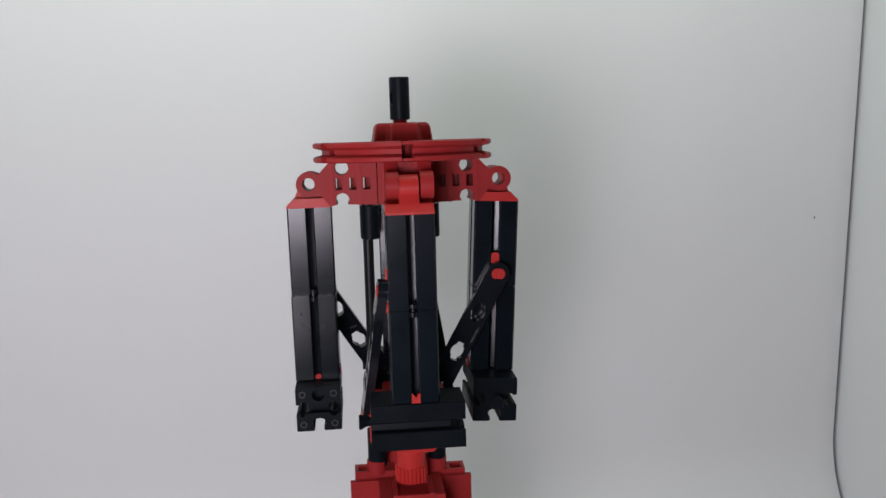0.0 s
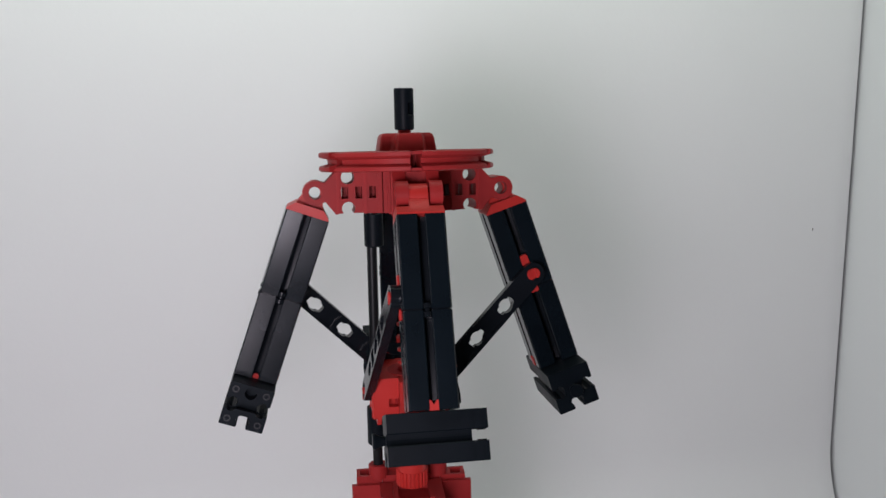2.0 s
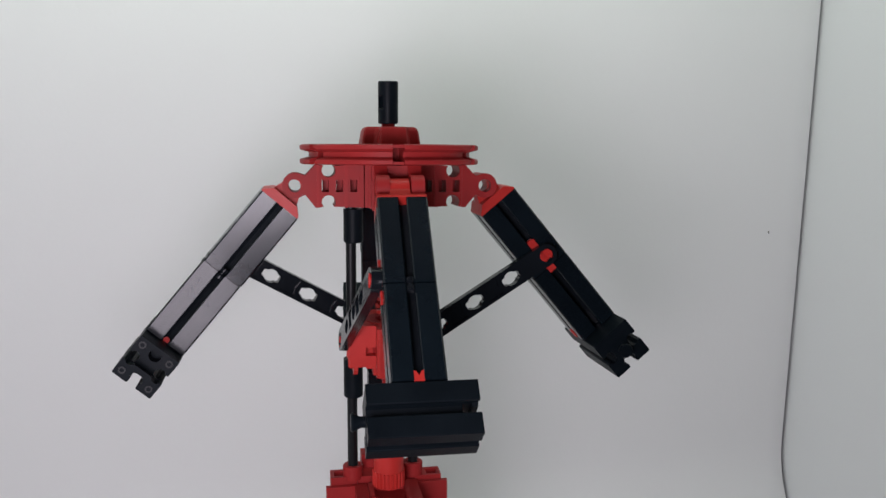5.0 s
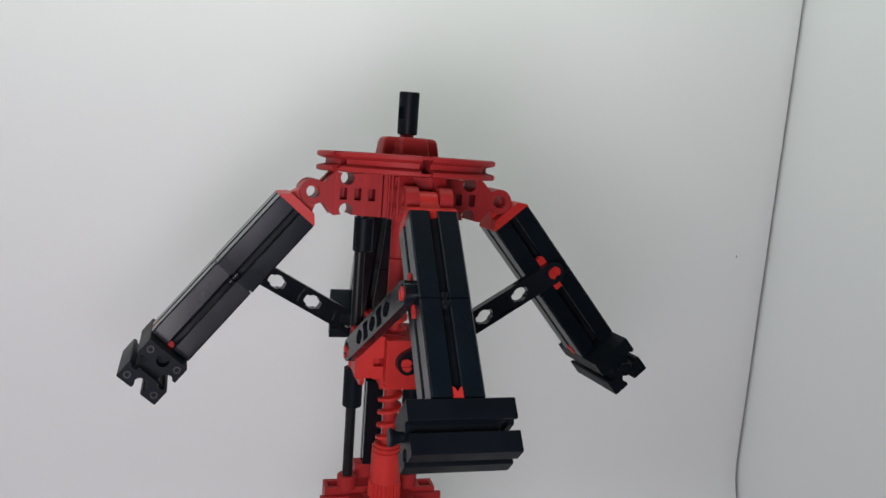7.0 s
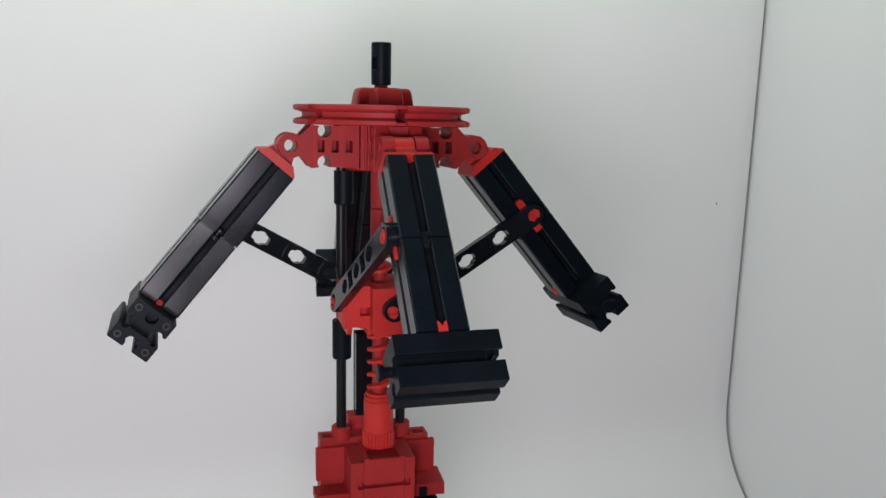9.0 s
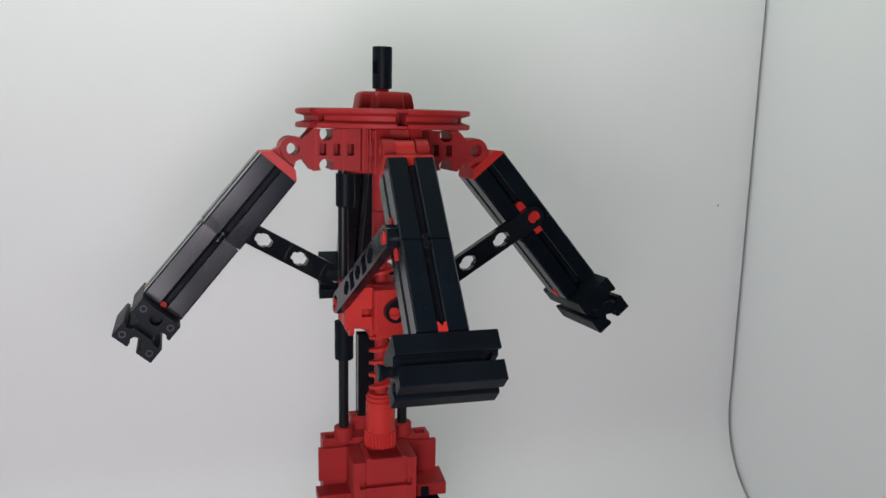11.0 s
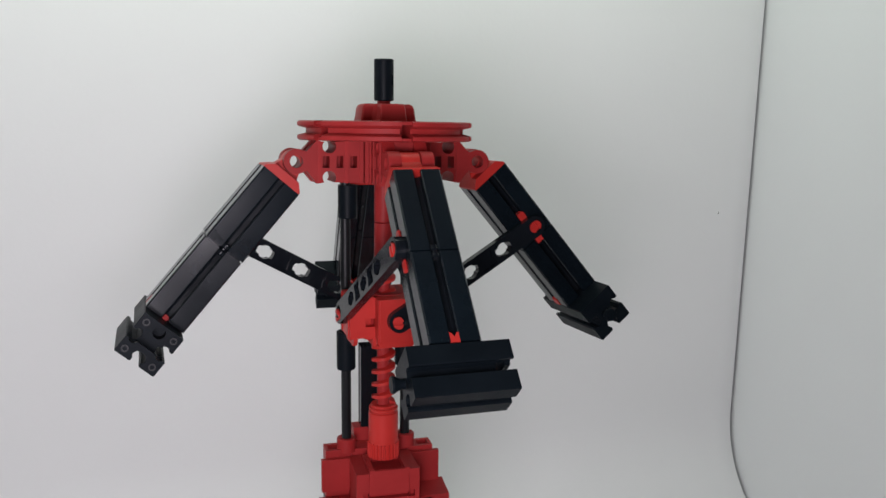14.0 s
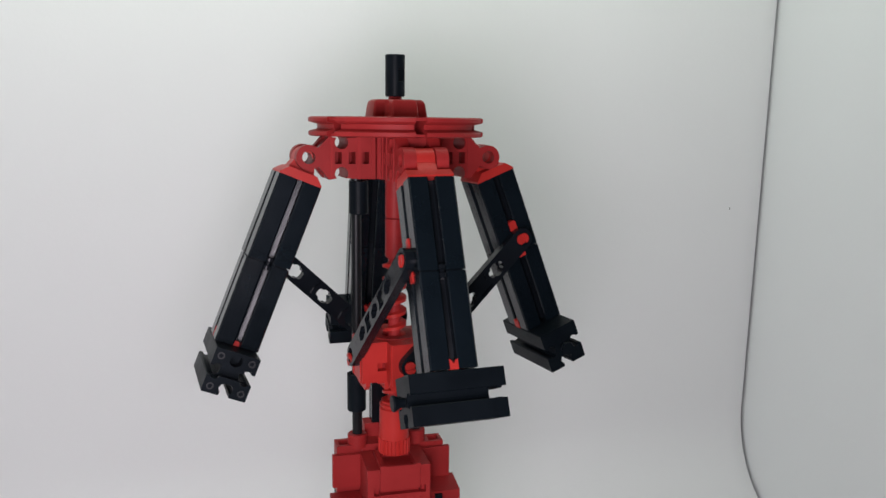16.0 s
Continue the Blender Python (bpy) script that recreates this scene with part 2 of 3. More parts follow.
# --- stand: socket block, wings, guide rods, motor column
def stand():
    base = new("base")
    base.parent = gripper
    base.matrix_basis = local(-1.7)
    tagged(base, "red block base over a black motor column")
    bm = box(bmesh.new(), -7.4, 7.4, -11.5, 3.5, -128.3, -120.8)
    part("front_block", bm, RED, base, bevel=0.35)
    part("slot_floor", box(bmesh.new(), -7.4, 7.4, -9.2, 3.5, -130.2, -128.2), RED, base)
    bm = bmesh.new()
    box(bm, -7.4, -5.6, -12.3, 3, -120.8, -118.6), box(bm, 5.6, 7.4, -12.3, 3, -120.8, -118.6), box(bm, -5.6, 5.6, 0.5, 3, -120.8, -118.6), box(bm, -5.6, 5.6, -12.3, -10.9, -120.8, -119.0)
    part("seat_rim", bm, RED, base, bevel=0.3)
    part("slot_plug", box(bmesh.new(), 14.6, 17.3, -6.3, -4.6, -138.2, -134.8), MATT, base, "black piece in the ledge", bevel=0.2)
    part("lower_block", box(bmesh.new(), -7.4, 7.4, -11.7, 4, -140.0, -130.1), RED, base, bevel=0.35)
    for a, b, y, top in ((7.5, 11.2, -11.5, -119.6), (-12.0, -7.5, -11.5, -120.2)):
        c = a if a > 0 else b
        hole = [(min(c + 0.05, c + 2.1), -130.4), (max(c + 0.05, c + 2.1), -130.4), (max(c + 0.05, c + 2.1), -127.7), (min(c + 0.05, c + 2.1), -127.7)] if a > 0 else [
            (c - 2.1, -130.4), (c - 0.05, -130.4), (c - 0.05, -127.7), (c - 2.1, -127.7)]
        bm = plate(bmesh.new(), [(a, -138.0), (b, -138.0), (b, top), (a, top)], [hole], y, y + 2.5)
        box(bm, a, b, y + 2.4, 6, -138.0, top)
        part("side_plate", bm, RED, base, smooth=25)
    for s in (-1, 1):
        x0, x1 = (-22.4, -11.4) if s < 0 else (11.4, 22.6)
        bm = box(bmesh.new(), x0, x1, 4.4, 6.4, -133.0, -120.4)
        part("wing", bm, RED, base, bevel=0.35)
        bm = bmesh.new()
        pr = [(-6.0, -134.0), (-5.0, -134.0), (-4.8, -135.6), (6.0, -135.6), (6.0, -138.5), (-6.0, -138.5)] if s < 0 else [(-5.0, -134.0), (6.0, -132.2), (6.0, -138.5), (-5.0, -138.5)]
        plate(bm, pr, [], x0 - (1.0 if s < 0 else -0.1), x1 + (1.8 if s > 0 else -0.1), axis="x")
        part("ledge", bm, RED, base, bevel=0.35)
        a, b = sorted((s * 11.0, s * 20.6))
        c, d = sorted((s * 15.2, s * 19.3))
        bm2 = plate(bmesh.new(), [(a, 6.5), (b, 6.5), (b, 13.8), (a, 13.8)], [[(c, 8.0), (d, 8.0), (d, 12.3), (c, 12.3)]], -137, -117.6 if s < 0 else -118.8, axis="z")
        part("wing_block", bm2, RED, base, smooth=25)
    for x in (-12.3, 10.2):
        bm = lathe(bmesh.new(), [(1.95, -119), (3.7, -119), (3.7, -114.3), (3.4, -113.9), (1.95, -113.9)], 24, cx=x, cy=9.4)
        part("rod_socket", bm, RED, base)
        bm = rod(bmesh.new(), x, 9.4, 1.85, -118, -15.5)
        part("guide_rod", bm, STEEL, base, "thin black upright guide rod")
        bm = lathe(bmesh.new(), [(1.9, -30), (3.2, -30), (3.5, -29.6), (3.5, -18.0), (1.9, -18.0)], 24, cx=x + (0.9 if x < 0 else -0.2), cy=9.4)
        part("rod_sleeve", bm, MATT, base, "black plastic sleeve")
    bm = box(bmesh.new(), -10.8, 10.8, 7.0, 21.0, -137, -117.9)
    part("rear_block", bm, RED, base, bevel=0.5)
    bm = box(bmesh.new(), -8.6, 7.0, 14.6, 20.8, -117.9, -112.6)
    part("rear_step", bm, RED, base, bevel=0.5)
    bm = bmesh.new()
    plate(bm, [(x, y + 18.0) for x, y in keyed_square(3.2, 0.3, 0.5, 0.8, (0, 0, 1, 0))], [], -112.6, -80.5, axis="z")
    bmesh.ops.translate(bm, vec=(-2.6, 0, 0), verts=bm.verts)
    part("rear_post", bm, SATIN, base, "black grooved post")
    # motor column down to the table
    bm = box(bmesh.new(), -20.0, 22.0, -12.0, 20.0, -176.0, -140.2)
    part("motor_case", bm, SATIN, base, "black motor case", bevel=0.8)
    bm = bmesh.new()
    for i in range(5):
        box(bm, 6.0 + i * 2.6, 7.6 + i * 2.6, -12.8, -11.9, -174.0, -142.0)
    part("cooling_rib", bm, SATIN, base, bevel=0.2)
    bm = box(bmesh.new(), -15.0, 15.0, -11.0, 19.0, -Z0 + 10, -176.0)
    part("pillar", bm, SATIN, base, "black block pillar", bevel=0.6)
    bm = box(bmesh.new(), -45.0, 45.0, -40.0, 50.0, -Z0 + 1.7, -Z0 + 10)
    part("foot_plate", bm, RED, base, "flat red foot plate", bevel=0.8)


stand()


# --- head: disc, hub nut and four hinge blocks
def head_part():
    bm = rod(bmesh.new(), 0, 0, 19.5, -3.0, 3.0, 64, 0.4)
    head = part("head", bm, RED, gripper, "red pulley disc with hub nut and hinge blocks", local())
    sector = [(19.0, -3.3), (29.5, -3.3), (30.3, -2.9), (30.3, -1.8), (29.9, -1.45), (27.3, -0.8), (27.3, 0.8), (29.9, 1.45), (30.3, 1.8), (30.3, 2.9), (29.5, 3.3), (19.0, 3.3)]
    for k in range(6):
        part("disc_rim", lathe(bmesh.new(), sector, 18, 60 * k - 86.5, 60 * k - 33.5), RED, head, smooth=28)
    for k in range(6):
        for z0, z1, r in ((2.1, 3.1, 29.3), (-3.1, -2.2, 28.6)):
            bm = lathe(bmesh.new(), [(18.9, z0), (r, z0), (r, z1), (18.9, z1)], 4, 60 * k - 93.7, 60 * k - 86.3)
            part("rim_bridge", bm, RED, head)
    # hub nut: four broad square lobes, tapering upwards
    bm = bmesh.new()
    quarter = [(10.4, -4.6), (10.55, -4.0), (10.55, 4.0), (10.4, 4.6), (9.8, 5.1), (6.6, 5.3), (5.3, 6.6), (5.1, 9.8)]
    outline = []
    for k in range(4):
        a = radians(90 * k + 4)
        outline += [(x * math.cos(a) - y * math.sin(a), x * math.sin(a) + y * math.cos(a)) for x, y in quarter]
    n = len(outline)
    rings = [[bm.verts.new((x * q, y * q, z)) for x, y in outline] for z, q in ((3.0, 0.96), (7.7, 0.89), (8.8, 0.84), (9.3, 0.76))]
    for p, q in zip(rings, rings[1:]):
        for i in range(n):
            bm.faces.new((p[i], p[(i + 1) % n], q[(i + 1) % n], q[i]))
    bm.faces.new(rings[0][::-1]), bm.faces.new(rings[-1])
    part("hub_nut", bm, RED, head, "dull red hub nut with four broad lobes", smooth=30)
    bm = box(bmesh.new(), -9.0, 9.0, -9.0, 9.0, -17.6, -3.2)
    part("hub_block", bm, RED, head, bevel=0.5)
    for ob in hinge_block(head):
        for k in (1, 2, 3):
            copy_thing(ob, pose(0, 0, 0, 0, 0, -90 * k))
    return head


def hinge_block(head):
    # moulded block with round slots open above and below and three openings through its middle; lugs with eyes
    bm = bmesh.new()
    t, b = -3.4, -17.7
    outline = [(9.2, b), *circle(20.9, b + 1.9, 2.3, 12, 222, -42), (24.7, b), (24.7, t), *circle(20.9, t - 1.9, 2.3, 12, 42, -222), (9.2, t)]
    holes = [[(x - 1.15, -12.5), (x + 1.15, -12.5), (x + 1.15, -8.5), (x - 1.15, -8.5)] for x in (12.6, 17.3, 22.0)]
    plate(bm, outline, holes, -7.4, 7.4)
    made = [part("hinge_block", bm, RED, head, smooth=25)]
    for x in (12.6, 17.3, 22.0):
        bm = box(bmesh.new(), x - 1.3, x + 0.75, -1.2, 1.2, -12.7, -8.3)
        made.append(part("web", bm, RED, head))
    for x0, x1 in ((9.4, 10.6), (14.5, 15.7), (23.9, 24.8)):
        bm = box(bmesh.new(), x0, x1, -7.8, 7.8, b + 0.1, t - 0.1)
        made.append(part("rib", bm, RED, head, bevel=0.2))
    for s in (-1, 1):
        bm = bmesh.new()
        outline = [(24.4, t), (25.2, t), (28.6, -7.0)] + circle(31.93, -10.32, 4.2, 16, 120, -120) + [(28.6, -13.4), (25.2, b), (24.4, b)]
        plate(bm, outline, [circle(31.93, -10.32, 2.2, 18)], s * 3.3, s * 7.4)
        made.append(part("hinge_lug", bm, RED, head, smooth=30))
    return made


head = head_part()


# --- spindle: knob, shaft, worm and knurled sleeve
def spindle_part():
    bm = rod(bmesh.new(), 0, 0, 2.3, -120, 11.0)
    sp = part("spindle", bm, RED, gripper, "turning red worm spindle with a black knob on top", local())
    bm = bmesh.new()
    r, hw = 3.4, 1.25
    rod(bm, 0, 0, r, 10.4, 15.7, 32, 0.35), rod(bm, 0, 0, r, 19.6, 24.7, 32, 0.35)
    a = math.degrees(math.asin(hw / r))
    for s in (0, 180):
        seg = circle(0, 0, r, 14, a + s, 180 - a + s)
        plate(bm, seg, [], 15.3, 20.0, axis="z")
    part("knob", bm, MATT, sp, "black cylindrical knob with a cross slot")
    bm = bmesh.new()
    rod(bm, 0, 0, 3.35, -31.9, -17.4, 28, 0.25), rod(bm, 0, 0, 3.35, -46.2, -32.1, 28, 0.25)
    part("upper_tube", bm, RED, sp, "smooth red tube in two lengths")
    # worm thread
    bm = bmesh.new()
    pitch, z0, z1, n = 4.72, -99.6, -46.6, 22
    steps = int((z1 - z0) / pitch * n)
    prev = None
    for i in range(steps + 1):
        an, z = 2 * math.pi * i / n, z0 + (z1 - z0) * i / steps
        c, s = math.cos(an), math.sin(an)
        ring = [bm.verts.new((q * c, q * s, z + dz)) for q, dz in ((2.2, -1.15), (4.35, -0.55), (4.35, 0.55), (2.2, 1.15))]
        if prev:
            for j in range(4):
                bm.faces.new((prev[j], prev[(j + 1) % 4], ring[(j + 1) % 4], ring[j]))
        else:
            bm.faces.new(ring)
        prev = ring
    bm.faces.new(prev)
    part("worm", bm, ORANGE, sp, "bright red worm screw", smooth=25)
    bm = rod(bmesh.new(), 0, 0, 5.45, -120.2, -102.4, 40, 0.4)
    rod(bm, 0, 0, 4.9, -102.5, -101.6, 32, 0.2), rod(bm, 0, 0, 5.4, -101.7, -100.7, 32, 0.3), rod(bm, 0, 0, 4.7, -100.8, -99.6, 32, 0.2)
    star = [((5.95 if i % 4 in (1, 2) else 5.3) * math.cos(math.pi * i / 48), (5.95 if i % 4 in (1, 2) else 5.3) * math.sin(math.pi * i / 48)) for i in range(96)]
    plate(bm, star, [], -119.8, -114.2, axis="z")
    part("sleeve", bm, ORANGE, sp, "bright red sleeve, knurled at the foot")
    return sp


spindle = spindle_part()

END = (1.0, -14.4, 61.0, 1.4)    # link's lower end on the slider: out, across; length; height

# --- slider: four blocks round the spindle like a pinwheel, with two black bushes
def slider_part():
    bm = lathe(bmesh.new(), [(4.6, -7.5), (8.2, -7.5), (8.2, 9.5), (4.6, 9.5)], 24)
    sl = part("slider", bm, RED, gripper, "red nut block that slides on the worm", local(-66))
    for k in range(4):
        m = pose(0, 0, 0, 0, 0, -90 * k)
        bm = bmesh.new()
        outline = [(-5.2, -6.6), (-3.8, -8.4), (7.4, -8.4), (9.2, -6.6), (9.2, 8.6), (8.6, 9.2), (-5.2, 9.2)]
        plate(bm, outline, [], -12.9, -11.4)
        plate(bm, [(-5.2, -5.2), (-4.6, -5.8), (8.6, -5.8), (9.2, -5.2), (9.2, 8.6), (8.6, 9.2), (-5.2, 9.2)], [], -14.2, -12.9)
        inner = [(-5.2, -5.4), (9.2, -5.4), (9.2, 9.2), (-5.2, 9.2)]
        plate(bm, inner, [], -11.4, -8.6)
        plate(bm, [(-5.2, -5.9), (9.2, -5.9), (9.2, -1.4), (6.0, -1.4), (6.0, 1.6), (9.2, 1.6), (9.2, 9.2), (-5.2, 9.2)], [], -8.6, -6.1)
        plate(bm, [(-5.2, -8.4), (9.2, -8.4), (9.2, -1.4), (5.2, -1.4), (5.2, 1.6), (9.2, 1.6), (9.2, 9.2), (-5.2, 9.2)], [], -6.1, -4.6)
        box(bm, -4.6, -3.8, -14.6, -14.0, -5.6, 9.0), box(bm, 6.8, 7.6, -14.6, -14.0, -5.6, 9.0)
        part("nut_block", bm, ORANGE, sl, at=m, smooth=25)
        bm = bmesh.new()
        plate(bm, circle(END[0], END[3], 1.8, 20), [], -16.9, -14.0)
        for v in (-1, 1):
            half = circle(END[0], END[3] + v * 0.2, 2.1, 12, 10 if v > 0 else 190, 170 if v > 0 else 350)
            plate(bm, half, [], -17.5, -16.6)
        part("pin", bm, ORANGE, sl, "bright red slotted pin", at=m)
    for x in (-12.0, 10.2):
        bm = lathe(bmesh.new(), [(2.2, -22.0), (3.2, -22.0), (3.5, -21.6), (3.5, -7.6), (2.2, -7.6)], 24, cx=x, cy=9.4)
        part("bush", bm, MATT, sl, "black plastic bush on the guide rod")
    return sl


slider = slider_part()


# --- finger: hinge clip, two grooved blocks, foot block; origin on the hinge axis, x outwards
def finger():
    bm = bmesh.new()
    outline = circle(0, 0, 4.0, 16, 205, -25) + [(4.6, -4.2), (7.4, -6.9), (7.4, -7.3), (-7.4, -7.3), (-7.4, -6.9), (-4.6, -4.2)]
    plate(bm, outline, [circle(0, 0, 2.2, 18)], -3.1, 3.1)
    plate(bm, [(-4.9, -4.5), (4.9, -4.5), (7.45, -7.0), (7.45, -7.6), (-7.45, -7.6), (-7.45, -7.0)], [], -7.4, 7.4)
    arm = part("finger", bm, ORANGE, gripper, "black block finger hinged by a bright red clip", smooth=25)
    for z in (-7.6, -37.4):
        bm = bmesh.new()
        plate(bm, keyed_square(), [], z - 29.3, z, axis="z")
        if z < -30:
            plate(bm, keyed_square(6.8, 0.5, 1.3, 2.0), [], z - 0.2, z + 0.6, axis="z")
        block = part("block", bm, BLACK, arm, "glossy black grooved building block", smooth=20)
        block.data.materials.append(SATIN)      # satin black in the grooves, chosen for a thin highlight line
        for f in block.data.polygons:
            if abs(f.normal.z) < 0.5 and max(abs(f.center.x), abs(f.center.y)) < 0.0071:
                f.material_index = 1
    # foot block lying across the finger: a groove along each side, a keyhole slot across one end, a peg on the other
    y0, y1 = -14.3, 15.4
    bm = bmesh.new()
    sec = [(x, z - 74.6) for x, z in keyed_square(7.5, 0.25, 1.6, 2.35, (1, 0, 1, 1))]
    plate(bm, sec, [], y0, y1 - 4.3)
    for v in (-1, 1):      # the upper half is closed over a round hole, the lower half is grooved
        for a, b, gap in ((y1 - 4.4, y1 - 1.5, 2.25), (y1 - 1.6, y1, 1.35)):
            half = [(3.4, gap), (4.0, 2.3), (5.0, 2.6), (6.0, 2.4), (6.3, 1.75), (7.3, 1.7), (7.5, 1.9), (7.5, 7.25), (7.25, 7.5)]
            if v < 0:
                half += [(1.9, 7.5), (1.6, 7.2), (1.6, 6.2), (2.1, 5.8), (2.35, 4.9), (1.8, 3.7), (0.9, 3.25)]
            half = half + [(-x, z) for x, z in half[::-1]]
            plate(bm, [(x, v * z - 74.6) for x, z in half], [circle(0, -69.8, 2.05, 16)] if v > 0 else [], a, b)
    part("foot", bm, MATT, arm, "black block fixed across the finger tip", smooth=20)
    bm = lathe(bmesh.new(), [(0.01, 0.0), (1.5, 0.0), (1.5, 1.4), (2.55, 3.4), (2.3, 3.9), (0.01, 3.9)], 18)
    part("peg", bm, MATT, arm, "black flared peg on the foot's end", at=pose(0, (y0 + 0.1) / 1000, -0.0746, 90, 0, 0), smooth=30)
    for x, z in ((-5.2, -69.4), (5.2, -69.4), (-5.2, -79.8), (5.2, -79.8)):
        bm = plate(bmesh.new(), circle(x, z, 1.2, 12), [circle(x, z, 0.75, 12)], y1 - 0.2, y1 + 0.18)
        part("end_mark", bm, LIGHTER_BLACK, arm)
    # red plugs in the grooves
    for x, y, z in ((6.6, 0, -65.6), (-6.6, 0, -65.6), (0, 6.6, -66.4)):
        bm = bmesh.new()
        if x:
            plate(bm, [(-1.8, z + 1.5), (-1.3, z + 1.8), (-0.7, z + 1.5), (0, z + 0.3), (0.7, z + 1.5), (1.3, z + 1.8), (1.8, z + 1.5), (1.4, z - 1.3), (-1.4, z - 1.3)], [], x - 1.2, x + 0.75, axis="x")
        else:
            plate(bm, circle(0, z, 1.05, 12), [], y - 2.4, y - 1.4)
        part("plug", bm, ORANGE, arm, "small bright red plug")
    for x in (0.0,):
        for z in (-27.0, -37.4):
            bm = bmesh.new()
            plate(bm, [(-1.35, z - 1.7), (1.35, z - 1.7), (1.35, z + 1.2), (0.8, z + 1.8), (-0.8, z + 1.8), (-1.35, z + 1.2)], [], -8.0, -6.0)
            part("plug", bm, ORANGE, arm, "small bright red plug", smooth=25)
    # small black joint clip in the groove at the seam
    for x, y in ((6.55, 0), (0, 6.55)):
        bm = lathe(bmesh.new(), [(0.01, -39.6), (0.95, -39.6), (1.3, -39.3), (1.3, -37.9), (0.85, -37.6), (0.85, -36.9), (1.3, -36.6), (1.3, -35.4), (0.95, -35.1), (0.01, -35.1)], 14, cx=x, cy=y)
        part("joint_clip", bm, SATIN, arm, smooth=30)
    # pin that carries the link
    bm = bmesh.new()
    for s in (-1, 1):
        half = [(u + 0.76, v - 32.17) for u, v in circle(0, 0, 1.95, 12, -76 + (90 - 90 * s), 76 + (90 - 90 * s))]
        plate(bm, [(u + s * 0.38, v) for u, v in half], [], -11.05, -10.2)
    plate(bm, circle(0.76, -32.17, 1.8, 18), [], -10.35, -7.0)
    part("pin", bm, ORANGE, arm, "bright red slotted pin", smooth=25)
    return arm


def link_part():
    # strut from the finger's pin (origin) along -z; plate lies across y
    bm = bmesh.new()
    ln, w = END[2], 3.85
    out = circle(0, 0, w, 12, 0, 180) + circle(0, -ln, w, 12, 180, 360)
    def cross(z):
        side = [(0.9, 3.3), (1.4, 2.9), (1.5, 2.0), (2.1, 1.4), (2.4, 0.5), (2.4, -0.5), (2.1, -1.4), (1.5, -2.0), (1.4, -2.9), (0.9, -3.3)]
        return [(x, z + h) for x, h in side] + [(-x, z - h) for x, h in side]
    holes = [cross(z) for z in (-15.0, -30.0, -45.0)]
    plate(bm, out, holes, -2.1, -0.9)
    hollows = [[(2.75, z + 3.0), (2.9, z + 2.4), (2.9, z - 2.4), (2.75, z - 3.0), (0, z - 2.3), (-2.75, z - 3.0), (-2.9, z - 2.4), (-2.9, z + 2.4), (-2.75, z + 3.0), (0, z + 2.3)]
               for z in (-7.6, -22.5, -37.5, -52.4)]
    plate(bm, out, holes + hollows[1:3] + [circle(0, 0, 2.5, 14), circle(0, -ln, 2.7, 14)], -3.0, -2.1)
    plate(bm, out, holes + hollows, -0.9, 0.0)
    return part("link", bm, SATIN, gripper, "flat black strut with cross-shaped holes", smooth=25)


fingers, links = [finger()], [link_part()]
for k in (1, 2, 3):
    fingers.append(copy_thing(fingers[0], Matrix()))
    links.append(copy_thing(links[0], Matrix()))

for piece in fingers[2].children:      # this finger's blocks are turned a little to fit where the sheen falls
    if piece.name.split(".")[0] == "block" and max(v.co.z for v in piece.data.vertices) > -0.02:
        piece.matrix_basis = pose(0, 0, 0, 0, 0, 1.4)
    elif piece.name.split(".")[0] == "block":
        piece.matrix_basis = pose(0, 0, 0, 0, 0, -0.5)
for piece in fingers[0].children:      # this finger's foot is shifted along its groove to fit the camera's view
    if piece.name.split(".")[0] in ("foot", "peg", "end_mark"):
        piece.matrix_basis = pose(0, -0.0023, 0) @ piece.matrix_basis


# ---------------------------------------------------------------- motion
R, ZR = 31.93, -10.32            # hinge radius and height
PIN = (32.17, 0.76, -7.8)        # link pin on the finger: down, out, across


TILT = -2.18                     # the head leans back a little


LINK_SHIFT = (0, 0, -0.9, 0)           # upright shift of each link, fitted to the camera's view


def yaw(t):
    """Sideways turn of the four fingers at t seconds, fitted to the camera's view, degrees."""
    right = np.interp(t, (0, 1.5, 3, 6.5, 14, 16), (0, 0.5, 2.0, 4.0, 4.0, 5.0))
    left = np.interp(t, (0, 4, 6.5), (0, 0, 1.2))
    return float(right), 0.0, float(left), -4.0


def spread_fit(t):
    """Extra spread of the four fingers at t seconds, fitted to the camera's view, degrees."""
    right = np.interp(t, (0, 1.5, 2.5, 3.5, 4, 6.5, 13.5, 14.5, 16), (-1.3, -1.5, -0.6, 0.1, 0.3, 0.1, 0.1, -0.1, -0.4))
    left = np.interp(t, (0, 1.5, 3.5, 4, 6.5, 14, 15, 16), (1.2, 0.4, -0.1, 0.3, 0.6, 0.6, 0.5, 1.3))
    return float(right), 0.85, float(left), -1.2


def tip(t):
    """How far the disc leans back at t seconds, fitted to the camera's view, degrees."""
    return float(np.interp(t, (0, 4, 6.5, 7.5, 9), (-3.5, -3.5, -4.3, -4.1, -2.4)))


def lean(t):
    """How far the disc leans to its side at t seconds, fitted to the camera's view, degrees."""
    return float(np.interp(t, (0, 4, 6.5, 16), (0, 0.1, 0.75, 0.75)))


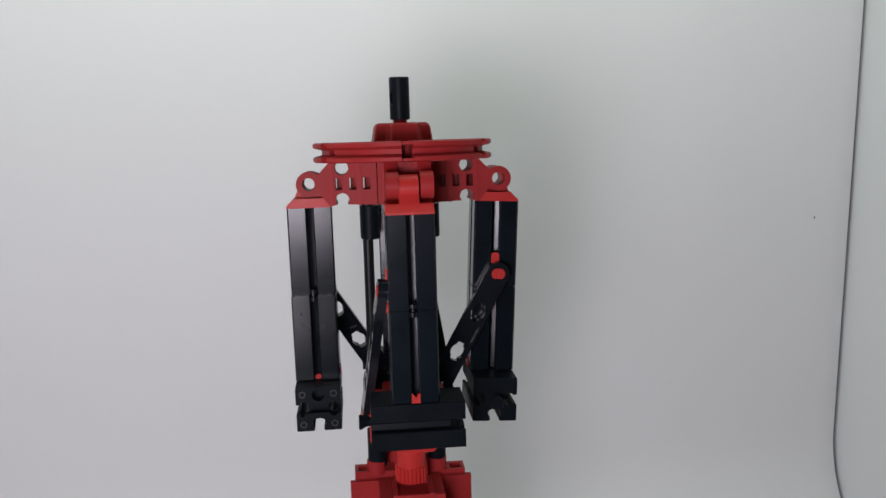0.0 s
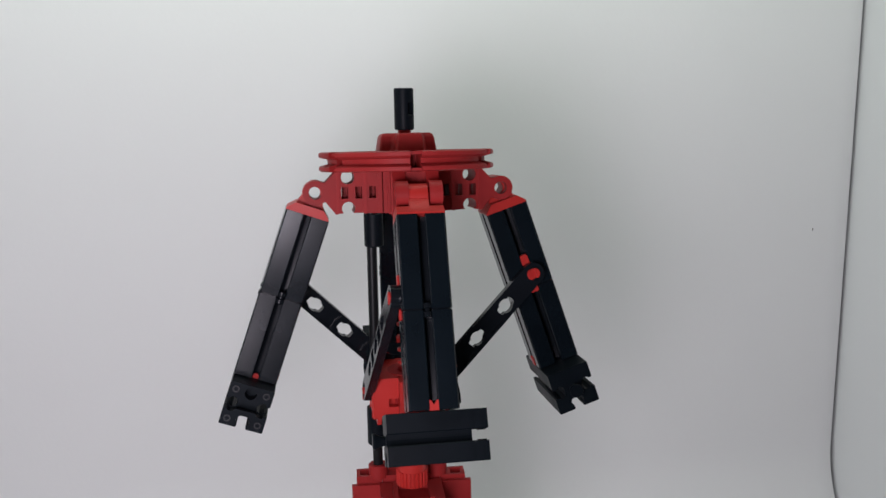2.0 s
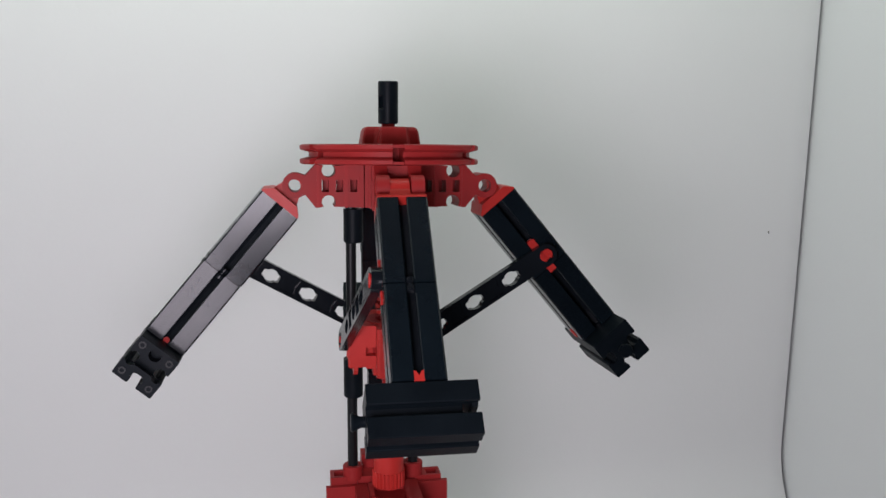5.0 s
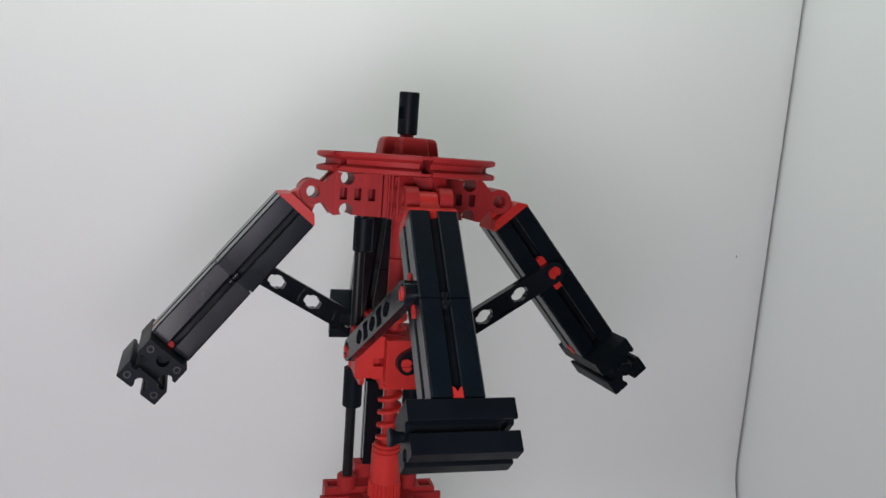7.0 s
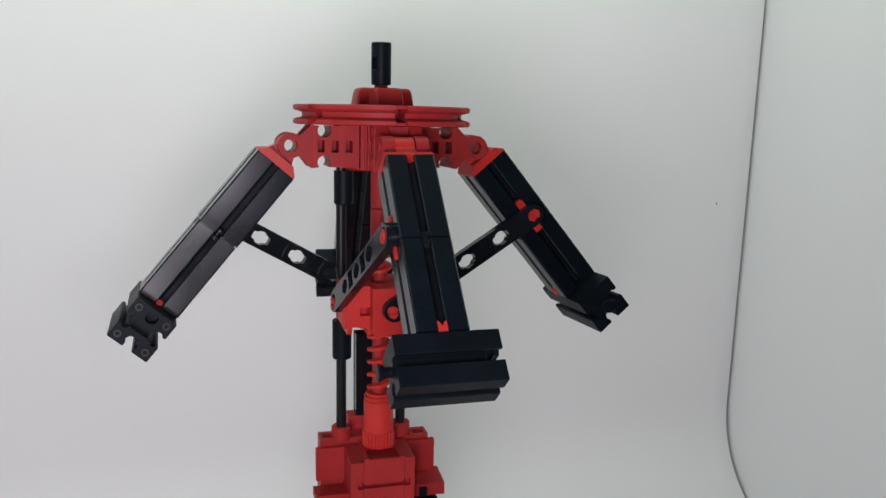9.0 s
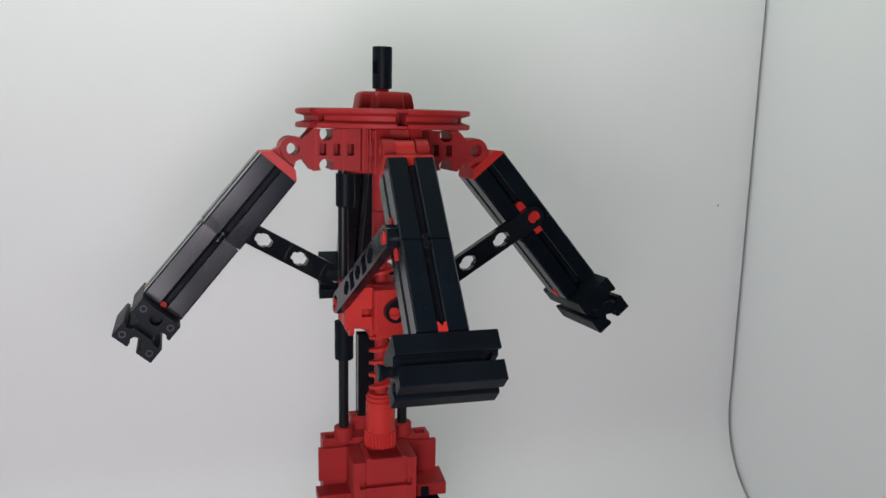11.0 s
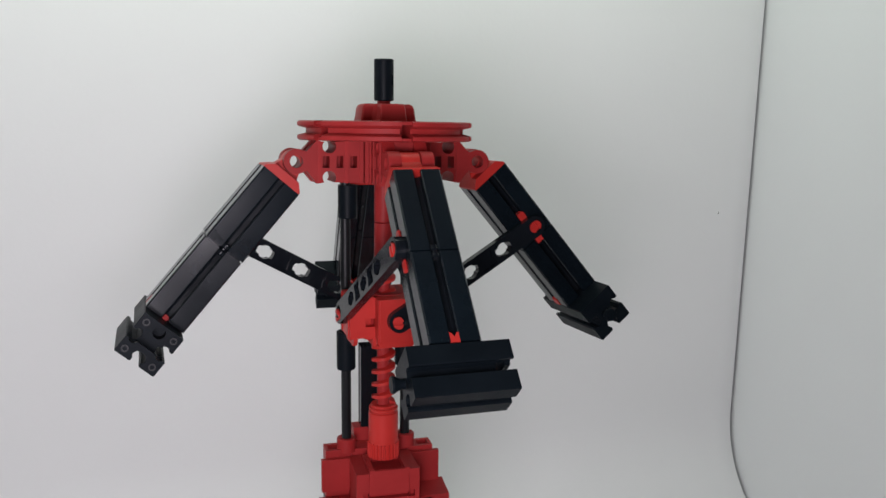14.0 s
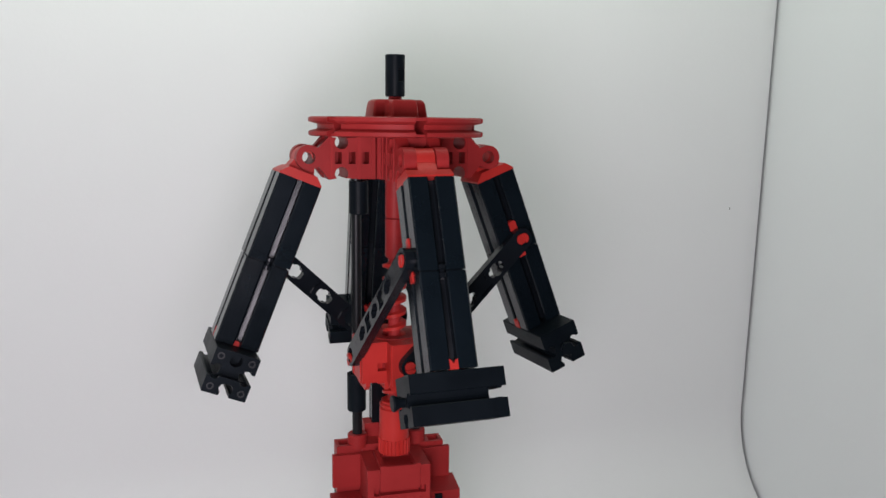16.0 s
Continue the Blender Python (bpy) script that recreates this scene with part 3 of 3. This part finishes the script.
def state(t, turn, spread):
    """Poses of the head, the slider, the four fingers and the four links, at t seconds, for a turn about the axis and a spread of the fingers, in degrees."""
    top = pose(0, 0, Z0 / 1000, 0, 0, turn) @ pose(0, 0, 0, TILT)
    c, s = math.cos(radians(spread)), math.sin(radians(spread))
    px, pz = R + PIN[0] * s + PIN[1] * c, ZR - PIN[0] * c + PIN[1] * s
    ez = pz - math.sqrt(END[2] ** 2 - (px - END[0]) ** 2 - (PIN[2] - END[1]) ** 2)
    nut = pose(0, 0, (Z0 + ez - END[3]) / 1000, 0, 0, turn)
    out = {"slider": nut, "fingers": [], "links": []}
    for k in range(4):
        round_axis = pose(0, 0, 0, 0, 0, -90 * k)
        arm = top @ round_axis @ pose(R / 1000, 0, ZR / 1000) @ pose(0, 0, 0, 0, 0, yaw(t)[k]) @ pose(0, 0, 0, 0, -(spread + spread_fit(t)[k]), 0)
        p = arm @ (Vector((PIN[1], PIN[2], -PIN[0])) / 1000)
        e = nut @ round_axis @ (Vector((END[0], END[1], END[3])) / 1000)
        zax = (p - e).normalized()
        xax = (arm.to_3x3() @ Vector((0, 1, 0))).cross(zax).normalized()
        lk = Matrix((xax, zax.cross(xax), zax)).transposed().to_4x4()
        lk.translation = p + Vector((0, 0, LINK_SHIFT[k] / 1000))
        out["fingers"].append(arm)
        out["links"].append(lk)
    return out


# seconds, turn of the head, spread of the fingers
SPREAD = [(0, -0.37, -1.56), (0.5, -0.94, -0.91), (0.6, -0.8, 0.2), (1, -0.25, 6.52), (1.5, 1.32, 13.72), (2, 2.63, 19.51),
          (2.5, 2.47, 24.81), (3, -2.94, 29.03), (3.5, -2.08, 34.00), (4, -2.03, 37.21), (4.4, -1.9, 39.7), (5.4, -0.4, 39.75),
          (6.5, 0.51, 39.75), (7, 0.52, 39.75), (7.5, 0.51, 39.74), (8, 0.51, 39.76), (8.5, 0.51, 39.76), (9, 0.51, 39.74),
          (11.5, 0.51, 39.76), (12, 0.51, 39.76), (12.5, 0.49, 39.71), (13, 0.51, 39.76), (13.5, 0.50, 39.75), (14, 2.15, 40.34),
          (14.5, 6.05, 35.33), (15, 5.23, 32.24), (15.5, 6.28, 27.95), (16, 3.91, 21.08)]
# seconds and half turns of the spindle
HALF_TURNS = [(0, -0.36), (0.4, -0.34), (0.5, 0), (0.8, 1), (1.1, 2), (1.42, 3), (1.7, 4), (1.93, 5), (2.2, 6), (2.5, 7), (2.97, 8), (3.35, 9), (3.8, 10),
              (4.15, 11), (4.45, 11.7), (13.9, 11.7), (14.1, 11.06), (14.3, 10.1), (14.65, 9), (15.0, 8), (15.35, 7), (15.7, 6), (16.0, 5.2)]


def motions():
    states = [(t, state(t, a, b)) for t, a, b in SPREAD]
    walk(head, [(t, pose(0.0004, 0, Z0 / 1000, 0, 0, a) @ pose(0, 0, 0, tip(t), lean(t))) for t, a, _ in SPREAD])
    walk(slider, [(t, s["slider"]) for t, s in states])
    for k in range(4):
        walk(fingers[k], [(t, s["fingers"][k]) for t, s in states])
        walk(links[k], [(t, s["links"][k]) for t, s in states])
    ts, hs = [r[0] for r in HALF_TURNS], [r[1] for r in HALF_TURNS]
    times = [i / 10 for i in range(0, 47)] + [9.0] + [13.8 + i / 10 for i in range(0, 23)]
    walk(spindle, [(t, pose(0, 0, Z0 / 1000, 0, 0, 85 + 180 * float(np.interp(t, ts, hs)))) for t in times])


motions()
